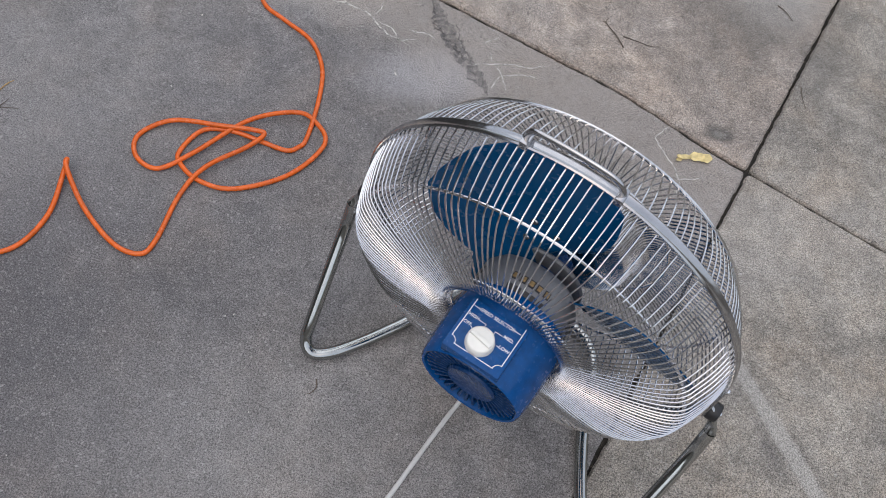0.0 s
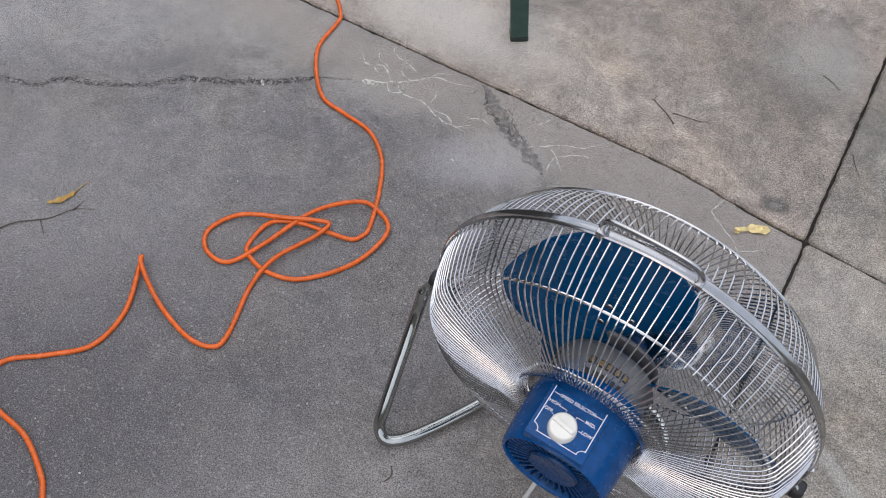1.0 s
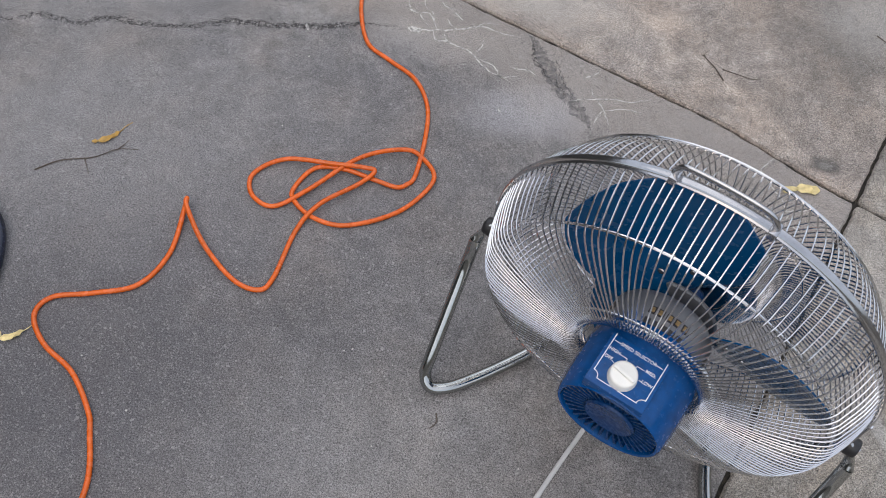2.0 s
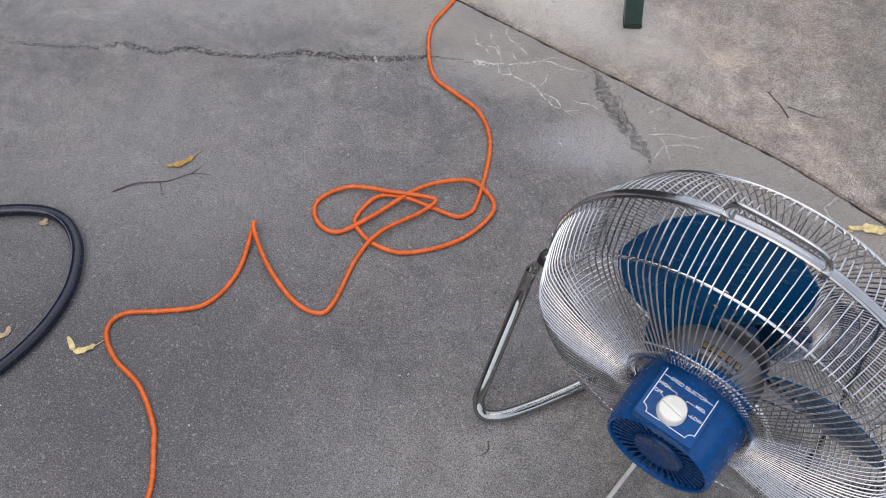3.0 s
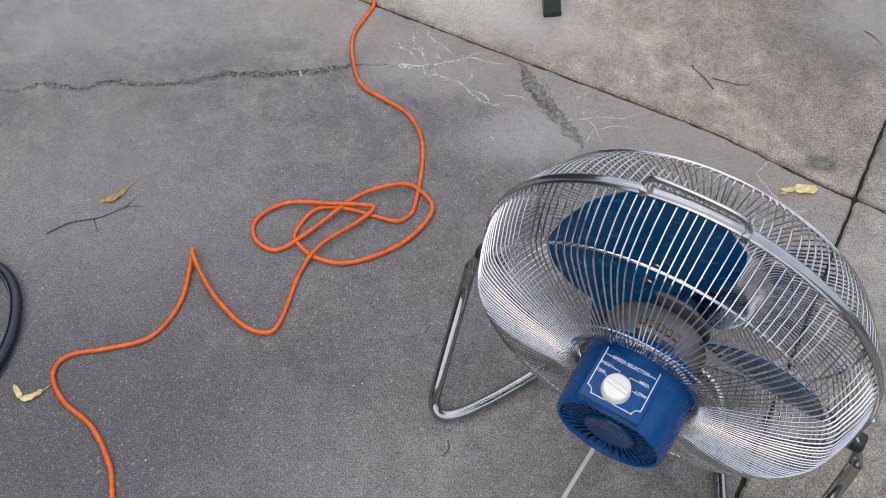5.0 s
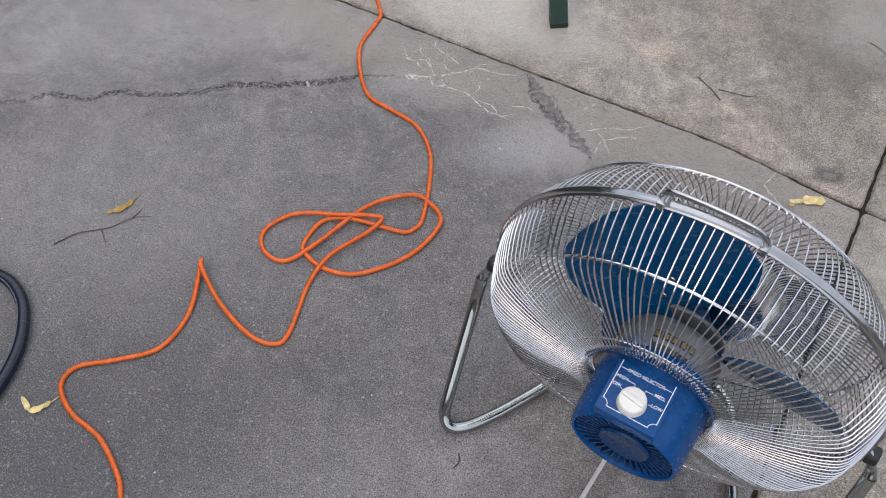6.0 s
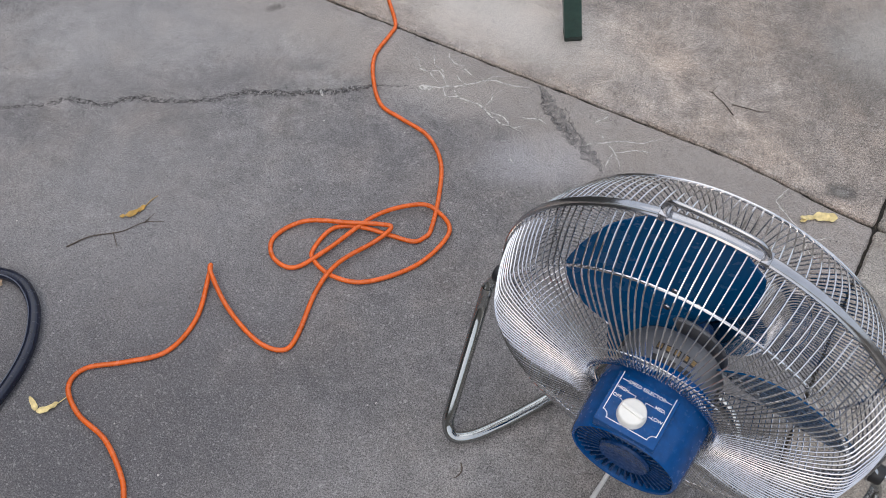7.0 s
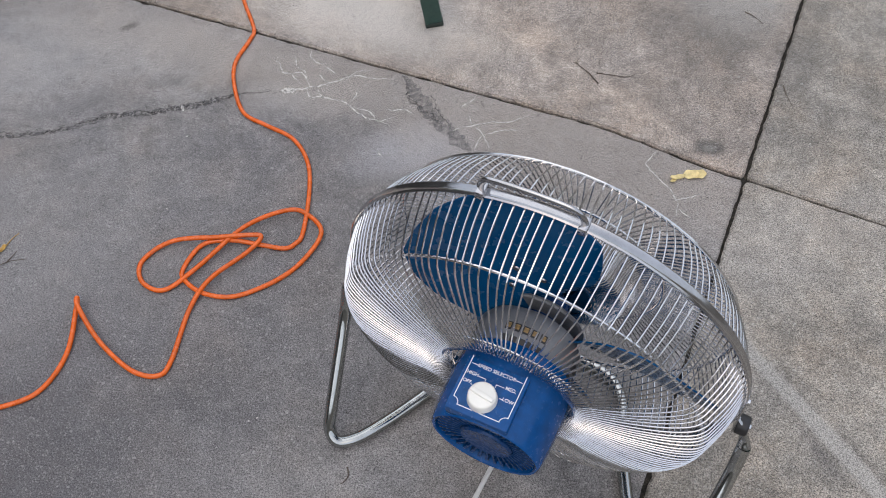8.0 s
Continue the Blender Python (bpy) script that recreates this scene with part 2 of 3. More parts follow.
def smooth_line(points, steps=8, closed=False):
    """A Catmull-Rom line through the points."""
    pts = [Vector(p) for p in points]
    n = len(pts)
    out = []
    for i in range(n if closed else n - 1):
        if closed:
            a, b, c, d = (pts[(i + k - 1) % n] for k in range(4))
        else:
            b, c = pts[i], pts[i + 1]
            a = pts[i - 1] if i > 0 else b * 2 - c
            d = pts[i + 2] if i + 2 < n else c * 2 - b
        for k in range(steps):
            t = k / steps
            out.append(0.5 * (2 * b + (c - a) * t + (2 * a - 5 * b + 4 * c - d) * t * t + (3 * b - a - 3 * c + d) * t ** 3))
    if not closed:
        out.append(pts[-1])
    return out


def sweep(bm, line, radius, sides=10, closed=False, flat=None, caps=True):
    """A tube along a line; radius may be a function of 0..1; flat(u) gives (across, along up) factors."""
    pts = [Vector(p) for p in line]
    n = len(pts)
    tang = []
    for i in range(n):
        a = pts[(i - 1) % n] if closed or i > 0 else pts[i]
        b = pts[(i + 1) % n] if closed or i < n - 1 else pts[i]
        tang.append((b - a).normalized())
    up = Vector((0, 0, 1)) if abs(tang[0].z) < 0.9 else Vector((0, 1, 0))
    side = tang[0].cross(up).normalized()
    rings = []
    for i in range(n):
        side = (side - tang[i] * side.dot(tang[i])).normalized()
        over = side.cross(tang[i])
        u = i / max(1, n - 1)
        r = radius(u) if callable(radius) else radius
        fa, fb = flat(u) if flat else (1, 1)
        rings.append([bm.verts.new(pts[i] + side * math.cos(6.2832 * k / sides) * r * fa + over * math.sin(6.2832 * k / sides) * r * fb) for k in range(sides)])
    for i in range(n if closed else n - 1):
        p, q = rings[i], rings[(i + 1) % n]
        for k in range(sides):
            bm.faces.new((p[k], p[(k + 1) % sides], q[(k + 1) % sides], q[k]))
    if caps and not closed:
        bm.faces.new(rings[0][::-1])
        bm.faces.new(rings[-1])
    return bm


def tube(line, radius, sides=10, closed=False, flat=None):
    return sweep(bmesh.new(), line, radius, sides, closed, flat)


def lathe(profile, seg=48, closed=False):
    """A body turned about the local Y axis, from (y, r) pairs."""
    bm = bmesh.new()
    rings = []
    for y, r in profile:
        if r < 1e-6:
            rings.append([bm.verts.new((0, y, 0))])
        else:
            rings.append([bm.verts.new((r * math.cos(6.2832 * k / seg), y, r * math.sin(6.2832 * k / seg))) for k in range(seg)])
    pairs = list(zip(rings, rings[1:])) + ([(rings[-1], rings[0])] if closed else [])
    for p, q in pairs:
        for k in range(seg):
            j = (k + 1) % seg
            if len(p) == 1 and len(q) > 1:
                bm.faces.new((p[0], q[j], q[k]))
            elif len(q) == 1 and len(p) > 1:
                bm.faces.new((p[k], p[j], q[0]))
            elif len(p) > 1:
                bm.faces.new((p[k], p[j], q[j], q[k]))
    return bm


def block(x0, x1, y0, y1, z0, z1, bevel=0.0):
    bm = bmesh.new()
    bmesh.ops.create_cube(bm, size=1, matrix=Matrix.Translation(((x0 + x1) / 2, (y0 + y1) / 2, (z0 + z1) / 2)) @ Matrix.Diagonal((x1 - x0, y1 - y0, z1 - z0, 1)))
    if bevel:
        bmesh.ops.bevel(bm, geom=bm.edges[:], offset=bevel, segments=2, affect="EDGES", profile=0.5)
    return bm


def circle(r, y=0.0, n=96):
    return [(r * math.cos(6.2832 * k / n), y, r * math.sin(6.2832 * k / n)) for k in range(n)]


# ---- the ground ----
bm = bmesh.new()
bmesh.ops.create_circle(bm, cap_ends=True, segments=64, radius=1800, matrix=Matrix.Translation((0, 0, -0.022)))
ground = part("ground", bm, CONCRETE_FAR, smooth=False)
tagged(ground, "worn grey concrete paving reaching out around the fan", "ground", kind="structure")

MEET = Vector((0.0750, -0.0570, 0))
WEST = Vector((-1.0, 0.2350, 0)).normalized()
EAST = Vector((1.0, -0.3050, 0)).normalized()
SOUTH = Vector((-0.2480, -1.0, 0)).normalized()
NORTH = Vector((0.2485, 1.0, 0)).normalized()


def bend(way, d):
    """The western joint steps a little to the north just beyond the crossing."""
    if way is not WEST:
        return Vector()
    u = min(1.0, d / 0.32)
    return Vector((0.0070, 0.0300, 0)) * u * u * (3 - 2 * u)


def slab(a, b, gap_a, gap_b, length_a, length_b, material, seed, thick=0.021):
    """A cast slab in the corner between the joints a and b, with worn, slightly ragged edges."""
    side_a = Vector((-a.y, a.x, 0))
    side_a = side_a if side_a.dot(b) > 0 else -side_a
    side_b = Vector((-b.y, b.x, 0))
    side_b = side_b if side_b.dot(a) > 0 else -side_b
    corner = MEET + a * gap_b / abs(a.dot(side_b)) + b * gap_a / abs(b.dot(side_a))

    def rag(d, k):
        p = Vector((d * 38, seed * 7.3 + k, 0))
        return 0.0022 * noise.noise(p) + 0.0016 * noise.noise(p * 3.7) + max(0.0, noise.noise(p * 0.9 + Vector((9, 0, 0))) - 0.42) * 0.016

    edge_a = [(corner + a * (0.008 * i) + bend(a, 0.008 * i), side_a, rag(0.008 * i, 0)) for i in range(1, int(length_a / 0.008))]
    edge_b = [(corner + b * (0.008 * i), side_b, rag(0.008 * i, 31)) for i in range(1, int(length_b / 0.008))]
    diag = (side_a + side_b).normalized()
    line = edge_a[::-1] + [(corner, diag, 0.003)] + edge_b
    far = [corner + b * length_b + a * length_a]
    bm = bmesh.new()
    rings = []
    for inset, z in ((0.0, -thick), (0.0, -0.0045), (0.0035, 0.0)):
        ring = [bm.verts.new(p + s * (r + inset) + Vector((0, 0, z))) for p, s, r in line]
        ring += [bm.verts.new(p + Vector((0, 0, z))) for p in far]
        rings.append(ring)
    n = len(rings[0])
    for p, q in zip(rings, rings[1:]):
        for k in range(n):
            bm.faces.new((p[k], p[(k + 1) % n], q[(k + 1) % n], q[k]))
    bm.faces.new(rings[-1])
    return part("concrete_slab", bm, material, ground, smooth=False)


slab(WEST, SOUTH, 0.0030, 0.0029, 2.9, 2.6, CONCRETE_GREY, 1)
slab(WEST, NORTH, 0.0030, 0.0029, 2.9, 2.4, CONCRETE_WARM, 2)
slab(EAST, SOUTH, 0.0022, 0.0029, 2.2, 2.6, CONCRETE_EAST, 3)
slab(EAST, NORTH, 0.0022, 0.0029, 2.2, 2.4, CONCRETE_EAST, 4)

# dirt packed into the joints
bm = bmesh.new()
for way, length in ((WEST, 2.8), (EAST, 2.1), (SOUTH, 2.5), (NORTH, 2.3)):
    line = [MEET + way * (0.01 * i) + bend(way, 0.01 * i) + Vector((0, 0, -0.0135 + 0.0045 * noise.noise(Vector((0.35 * i, length, 0))))) for i in range(int(length / 0.01))]
    sweep(bm, line, 0.0085, 6, flat=lambda u: (1.0, 0.6))
part("joint_dirt", bm, SOIL, ground, "dark soil packed into the paving joints")


# plain unseen walls, added to close the place and darken the chrome's reflections
WALL = plain("unseen_wall", (0.28, 0.26, 0.23), 0.9, 0.0, 0.25, 3.0, 0.004)
WALL_DARK = plain("dark_unseen_wall", (0.100, 0.094, 0.084), 0.85, 0.0, 0.3, 3.0, 0.004)
for name, (x0, x1, y0, y1), high, paint, words in (
        ("added_wall_north", (-3.8, 4.8, 4.6, 4.75), 1.5, WALL, "plain unseen wall added for the reflections"),
        ("added_wall_south", (-3.8, 4.8, -5.75, -5.6), 1.5, WALL, "plain unseen wall added for the reflections"),
        # added taller and darker so chrome facing west reflects less sky
        ("added_wall_west", (-3.95, -3.8, -5.75, 4.75), 2.7, WALL_DARK, "tall dark unseen wall added to darken the reflections"),
        ("added_wall_east", (4.8, 4.95, -5.75, 4.75), 1.5, WALL, "plain unseen wall added for the reflections")):
    wall = part(name, block(x0, x1, y0, y1, -0.022, high, 0.01), paint, smooth=False)
    tagged(wall, words, "wall", kind="structure")


def ribbon(points, width, material, name, seed=0.0, z=0.0007, wobble=0.004, label="", steps=10):
    """A thin, uneven mark lying on the slab."""
    line = smooth_line([(x, y, 0) for x, y in points], steps)
    bm = bmesh.new()
    rows = []
    for i, p in enumerate(line):
        t = (line[min(i + 1, len(line) - 1)] - line[max(i - 1, 0)]).normalized()
        s = Vector((-t.y, t.x, 0))
        q = Vector((p.x * 45 + seed, p.y * 45, seed))
        mid = p + s * wobble * (noise.noise(q) + 0.5 * noise.noise(q * 3.1))
        end = min(1.0, 4 * i / len(line) + 0.15, 4 * (len(line) - 1 - i) / len(line) + 0.15)
        w = width * end * (0.65 + 0.7 * abs(noise.noise(q * 1.7 + Vector((5, 5, 5)))))
        rows.append((bm.verts.new(mid + s * w / 2 + Vector((0, 0, z))), bm.verts.new(mid - s * w / 2 + Vector((0, 0, z)))))
    for (a, b), (c, d) in zip(rows, rows[1:]):
        bm.faces.new((a, b, d, c))
    return part(name, bm, material, ground, label, smooth=False)


MAIN_CRACK = [(-1.94, -0.3613), (-1.747, -0.261), (-1.685, -0.261), (-1.554, -0.213), (-1.501, -0.181), (-1.428, -0.175), (-1.379, -0.145), (-1.315, -0.132), (-1.249, -0.115), (-1.189, -0.082), (-1.146, -0.06), (-1.048, -0.034), (-0.948, 0.008), (-0.914, 0.029), (-0.827, 0.049)]
ribbon(MAIN_CRACK, 0.0024, CRACK_DIRT, "crack", 1.0, 0.0012, 0.007, "dark hairline crack across the grey slab", 24)
ribbon([(x, y + 0.004) for x, y in MAIN_CRACK[3:]], 0.0020, CRACK_DIRT, "crack", 21.0, 0.0014, 0.012, steps=24)
ribbon([(x, y - 0.004) for x, y in MAIN_CRACK[4:11]], 0.0018, CRACK_DIRT, "crack", 27.0, 0.0016, 0.012, steps=24)
ribbon(MAIN_CRACK[1:], 0.017, CRACK_STAIN, "crack_stain", 2.0, 0.0007, 0.010, "dirt stain along the crack", 24)
ribbon(MAIN_CRACK[9:14], 0.020, CRACK_STAIN, "crack_stain", 8.0, 0.0009, 0.006, steps=20)
ribbon([(x, y - 0.006) for x, y in MAIN_CRACK[3:10]], 0.004, CRACK_CHIP, "pale_edge", 33.0, 0.0011, 0.010, steps=24)
BRANCH = [(-0.592, 0.121), (-0.559, 0.078), (-0.512, 0.02), (-0.48, -0.01), (-0.451, -0.037), (-0.424, -0.067)]
ribbon(BRANCH, 0.036, CRACK_FILM, "crack_stain", 3.0, 0.0007, 0.006, steps=24)
ribbon([(-0.585, 0.112), (-0.569, 0.068), (-0.541, 0.039), (-0.508, 0.011), (-0.485, -0.008)], 0.0022, CRACK_DIRT, "crack", 4.0, 0.0012, 0.010, steps=24)
ribbon([(-0.54, 0.09), (-0.499, 0.027), (-0.479, -0.004)], 0.0030, CRACK_DIRT, "crack", 7.0, 0.0015, 0.010, steps=24)
ribbon([(-0.585, 0.112), (-0.569, 0.068), (-0.541, 0.039), (-0.508, 0.011), (-0.485, -0.008)], 0.010, CRACK_STAIN, "crack_stain", 9.0, 0.0010, 0.008, steps=24)
VEINS = [
    [(-0.827, 0.049), (-0.798, 0.054), (-0.77, 0.064), (-0.732, 0.082), (-0.687, 0.108), (-0.658, 0.104), (-0.608, 0.105)],
    [(-0.779, 0.061), (-0.766, 0.04), (-0.733, 0.041), (-0.699, 0.035), (-0.675, 0.023), (-0.652, 0.003), (-0.619, -0.005), (-0.591, -0.017)],
    [(-0.882, 0.15), (-0.856, 0.127), (-0.838, 0.103), (-0.817, 0.094), (-0.786, 0.068)],
    [(-0.851, 0.103), (-0.821, 0.096), (-0.796, 0.101), (-0.773, 0.066)],
    [(-0.83, 0.16), (-0.814, 0.123), (-0.795, 0.107), (-0.779, 0.079)],
    [(-0.796, 0.167), (-0.779, 0.136), (-0.748, 0.133)],
    [(-0.756, 0.124), (-0.726, 0.107)],
    [(-0.762, 0.104), (-0.748, 0.087), (-0.73, 0.081)],
    [(-0.755, 0.064), (-0.745, 0.049), (-0.733, 0.041)],
    [(-0.679, 0.075), (-0.676, 0.054), (-0.682, 0.032)],
    [(-0.675, 0.023), (-0.641, 0.016), (-0.619, -0.005), (-0.585, 0.007)],
    [(-0.609, 0.024), (-0.575, 0.028), (-0.554, 0.022)],
    [(-0.706, 0.093), (-0.69, 0.116), (-0.659, 0.125)],
    [(-0.602, -0.081), (-0.592, -0.094)],
    [(-0.477, -0.016), (-0.453, -0.003), (-0.431, 0.006), (-0.4, 0.016), (-0.363, 0.024), (-0.33, 0.044)],
    [(-0.431, 0.006), (-0.409, -0.016), (-0.39, -0.053)],
    [(-0.409, -0.013), (-0.378, -0.001), (-0.34, 0.006)],
    [(-0.44, 0.085), (-0.447, 0.064), (-0.466, 0.046)],
    [(-0.447, 0.035), (-0.439, 0.014), (-0.431, 0.006)],
    [(-0.409, -0.016), (-0.422, -0.054)],
    [(-0.082, -0.005), (-0.098, -0.038), (-0.095, -0.058), (-0.047, -0.118), (-0.042, -0.145), (-0.055, -0.176)],
    [(-0.042, -0.142), (-0.012, -0.17)],
    [(-0.047, -0.124), (-0.003, -0.105)],
]
for i, v in enumerate(VEINS):
    ribbon(v, 0.0040 if i < 2 else 0.0028, EFFLORESCENCE, "lime_vein", 11.0 + i, 0.0014, 0.004, "chalky white lime bloom along a hairline crack" if i == 0 else "", 14)
ribbon([(-1.016, -0.016), (-1.01, -0.022), (-1.005, -0.03)], 0.006, EFFLORESCENCE, "lime_vein", 43.0, 0.0016, 0.002)
ribbon([(-0.827, 0.049), (-0.812, 0.051), (-0.798, 0.054)], 0.016, EFFLORESCENCE, "lime_vein", 40.0, 0.0016, 0.003)


def crumbs(name, count, material, lo, hi, seed, label):
    """Loose grit on the paving, as one object."""
    rnd = random.Random(seed)
    bm = bmesh.new()
    for _ in range(count):
        x, y, r = rnd.uniform(-2.0, 0.40), rnd.uniform(-1.15, 0.85), rnd.uniform(lo, hi)
        m = pose(x, y, r * 0.25, rnd.uniform(0, 90), rnd.uniform(0, 90), rnd.uniform(0, 360)) @ Matrix.Diagonal((r, r * rnd.uniform(0.5, 0.9), r * 0.6, 1))
        bmesh.ops.create_icosphere(bm, subdivisions=1, radius=1, matrix=m)
    ob = part(name, bm, material)
    return tagged(ob, label, "grit", kind="stuff")


crumbs("pale_grit", 170, GRIT_PALE, 0.0010, 0.0024, 5, "small pale stones loose on the concrete")
crumbs("dark_grit", 120, GRIT_DARK, 0.0009, 0.0022, 6, "small dark crumbs loose on the concrete")

# ---- the floor fan ----
TILT = radians(3.56)
HUB_Z = 0.2962
fan = new("floor_fan")
fan.empty_display_size = 0.1
fan.matrix_basis = Matrix.Translation((-0.2531, -0.5800, 0)) @ Matrix.Rotation(radians(-16.41), 4, "Z")
tagged(fan, "chrome wire floor fan with blue blades on bent tube legs", "fan")
HEAD = Matrix.Translation((0, 0, HUB_Z)) @ Matrix.Rotation(TILT, 4, "X")
R_BAND, R_FRONT, R_BEND, R_INNER = 0.2655, 0.2306, 0.2391, 0.1210

# stand: one bent tube from pivot to pivot
PIVOT_X, PIVOT_Z, TUBE_R = 0.2690, HUB_Z - 0.0617, 0.0095
half = [(0.2885, -0.008, PIVOT_Z - 0.028), (0.2865, -0.037, PIVOT_Z - 0.080), (0.2705, -0.131, 0.055), (0.2655, -0.154, 0.026), (0.2490, -0.162, TUBE_R + 0.002),
        (0.2270, -0.146, TUBE_R), (0.2030, -0.110, TUBE_R), (0.1800, -0.068, TUBE_R), (0.1580, -0.023, TUBE_R), (0.1370, 0.030, TUBE_R), (0.1180, 0.080, TUBE_R), (0.0880, 0.112, TUBE_R), (0.0400, 0.122, TUBE_R)]
loop = [(-x, y, z) for x, y, z in half] + half[::-1]
part("stand", tube(smooth_line(loop, 9), TUBE_R, 16, flat=lambda u: (1.0, 1.0)), CHROME_TUBE, fan, "bent chrome tube stand")
for sgn in (-1, 1):
    tip = [(sgn * 0.2883, -0.0075, PIVOT_Z - 0.0285), (sgn * 0.283, 0.001, PIVOT_Z - 0.015), (sgn * PIVOT_X, 0.006, PIVOT_Z + 0.004), (sgn * PIVOT_X, 0.006, PIVOT_Z + 0.014)]
    part("flattened_end", tube(smooth_line(tip, 5), 0.0105, 12, flat=lambda u: (0.25 + 0.6 * (1 - u) ** 2, 1.0)), CHROME_TUBE, fan)
    turn = Matrix.Translation((sgn * (PIVOT_X + 0.004), 0.006, PIVOT_Z)) @ Matrix.Rotation(radians(-90 * sgn), 4, "Z")
    knob = part("pivot_knob", lathe([(-0.004, 0), (-0.004, 0.0125), (-0.002, 0.0138), (0.0095, 0.0132), (0.0115, 0.0115), (0.0115, 0)], 28), BLACK_PLASTIC, fan, "black plastic tilt knob", turn)
    part("bolt_cap", lathe([(0.0116, 0), (0.0116, 0.0062), (0.0138, 0.0050), (0.0146, 0.0)], 16), CHROME, knob, "", None)
    arm = block(sgn * (R_BAND + 0.0015) - 0.0012, sgn * (R_BAND + 0.0015) + 0.0012, -0.009, 0.011, -0.066, 0.020, 0.001)
    part("pivot_bracket", arm, CHROME_BAND, fan, "", Matrix.Translation((0, 0, HUB_Z)))
    part("bracket_screw", lathe([(0, 0), (0.0, 0.004), (0.003, 0.0035), (0.004, 0)], 12), CHROME, fan, "", Matrix.Translation((sgn * (R_BAND + 0.003), 0, HUB_Z + 0.010)) @ Matrix.Rotation(radians(-90 * sgn), 4, "Z"))

# clamp band round the middle of the guard
band = lathe([(-0.0068, R_BAND), (-0.0073, R_BAND + 0.0015), (-0.0054, R_BAND + 0.0030), (-0.0026, R_BAND + 0.0016), (0.0026, R_BAND + 0.0016), (0.0054, R_BAND + 0.0030), (0.0073, R_BAND + 0.0015), (0.0068, R_BAND)], 160, True)
part("clamp_band", band, CHROME_BAND, fan, "chrome clamp band", HEAD)
# carrying handle: a flat bar bent over the band
hb = [(-0.067, 0, 0.256), (-0.069, 0.0, 0.269), (-0.063, 0.0, 0.2815), (-0.050, 0.0, 0.2850), (-0.013, 0.0, 0.2866), (0.025, 0.0, 0.2850), (0.040, 0.0, 0.2805), (0.0475, 0.0, 0.269), (0.0485, 0, 0.257)]
part("carry_handle", tube(smooth_line(hb, 8), 0.0042, 14, flat=lambda u: (1.0, 0.7)), CHROME_BAND, fan, "chrome carrying handle", HEAD)
for x in (-0.0675, 0.0480):
    part("handle_clip", block(x - 0.005, x + 0.005, -0.009, 0.009, 0.2545, 0.2665, 0.0015), CHROME_BAND, fan, "", HEAD)

# rear guard: radial wires on three rings
REAR = [(0.0, R_BAND - 0.001), (-0.0348, 0.2558), (-0.0620, 0.2447), (-0.0731, 0.2387), (-0.0823, 0.2271), (-0.0910, 0.2010), (-0.0983, 0.1608), (-0.1021, 0.1206), (-0.1036, 0.1025), (-0.1002, 0.0904), (-0.0920, 0.0834), (-0.0842, 0.0814)]
FRONT = [(0.0, R_BAND - 0.001), (0.038, 0.2535), (0.068, 0.2375), (0.0787, R_FRONT - 0.001), (0.088, 0.208), (0.096, 0.172), (0.1015, 0.138), (0.1040, 0.116), (0.1020, 0.1045), (0.0940, 0.0970), (0.078, 0.0930), (0.062, 0.0900), (0.056, 0.080), (0.054, 0.050)]
WIRE = 0.00110
COUNT = 142


def wire_mesh(name, profile, steps):
    return mesh_of(name, tube(smooth_line([(r, y, 0) for y, r in profile], steps), WIRE, 5), CHROME)


rear_guard = part("rear_guard", tube(circle(R_BEND - 0.0035, -0.0721), 0.0019, 7, True), CHROME, fan, "chrome wire rear guard", HEAD)
for r, y, w in ((R_INNER, -0.1007, 0.0016), (0.081, -0.0842, 0.0018)):
    part("guard_ring", tube(circle(r, y), w, 7, True), CHROME, rear_guard)
front_guard = part("front_guard", tube(circle(R_FRONT + 0.0015, 0.0796), 0.0021, 7, True), CHROME, fan, "chrome wire front guard", HEAD)
for r, y, w in ((0.130, 0.1010, 0.0016), (0.054, 0.053, 0.002)):
    part("guard_ring", tube(circle(r, y), w, 7, True), CHROME, front_guard)
part("centre_cap", lathe([(0.052, 0), (0.052, 0.050), (0.055, 0.0535), (0.059, 0.050), (0.061, 0.030), (0.0615, 0)], 48), CHROME_TUBE, front_guard, "grey plate at the centre of the front guard")
rear_wire, front_wire = wire_mesh("rear_wire", REAR, 4), wire_mesh("front_wire", FRONT, 4)
for k in range(COUNT):
    a = 6.283185 * (k + 0.15 * math.sin(k * 5.1)) / COUNT
    part("wire", rear_wire, CHROME, rear_guard, "", Matrix.Rotation(a, 4, "Y"))
    part("wire", front_wire, CHROME, front_guard, "", Matrix.Rotation(a + 3.14159 / COUNT, 4, "Y"))


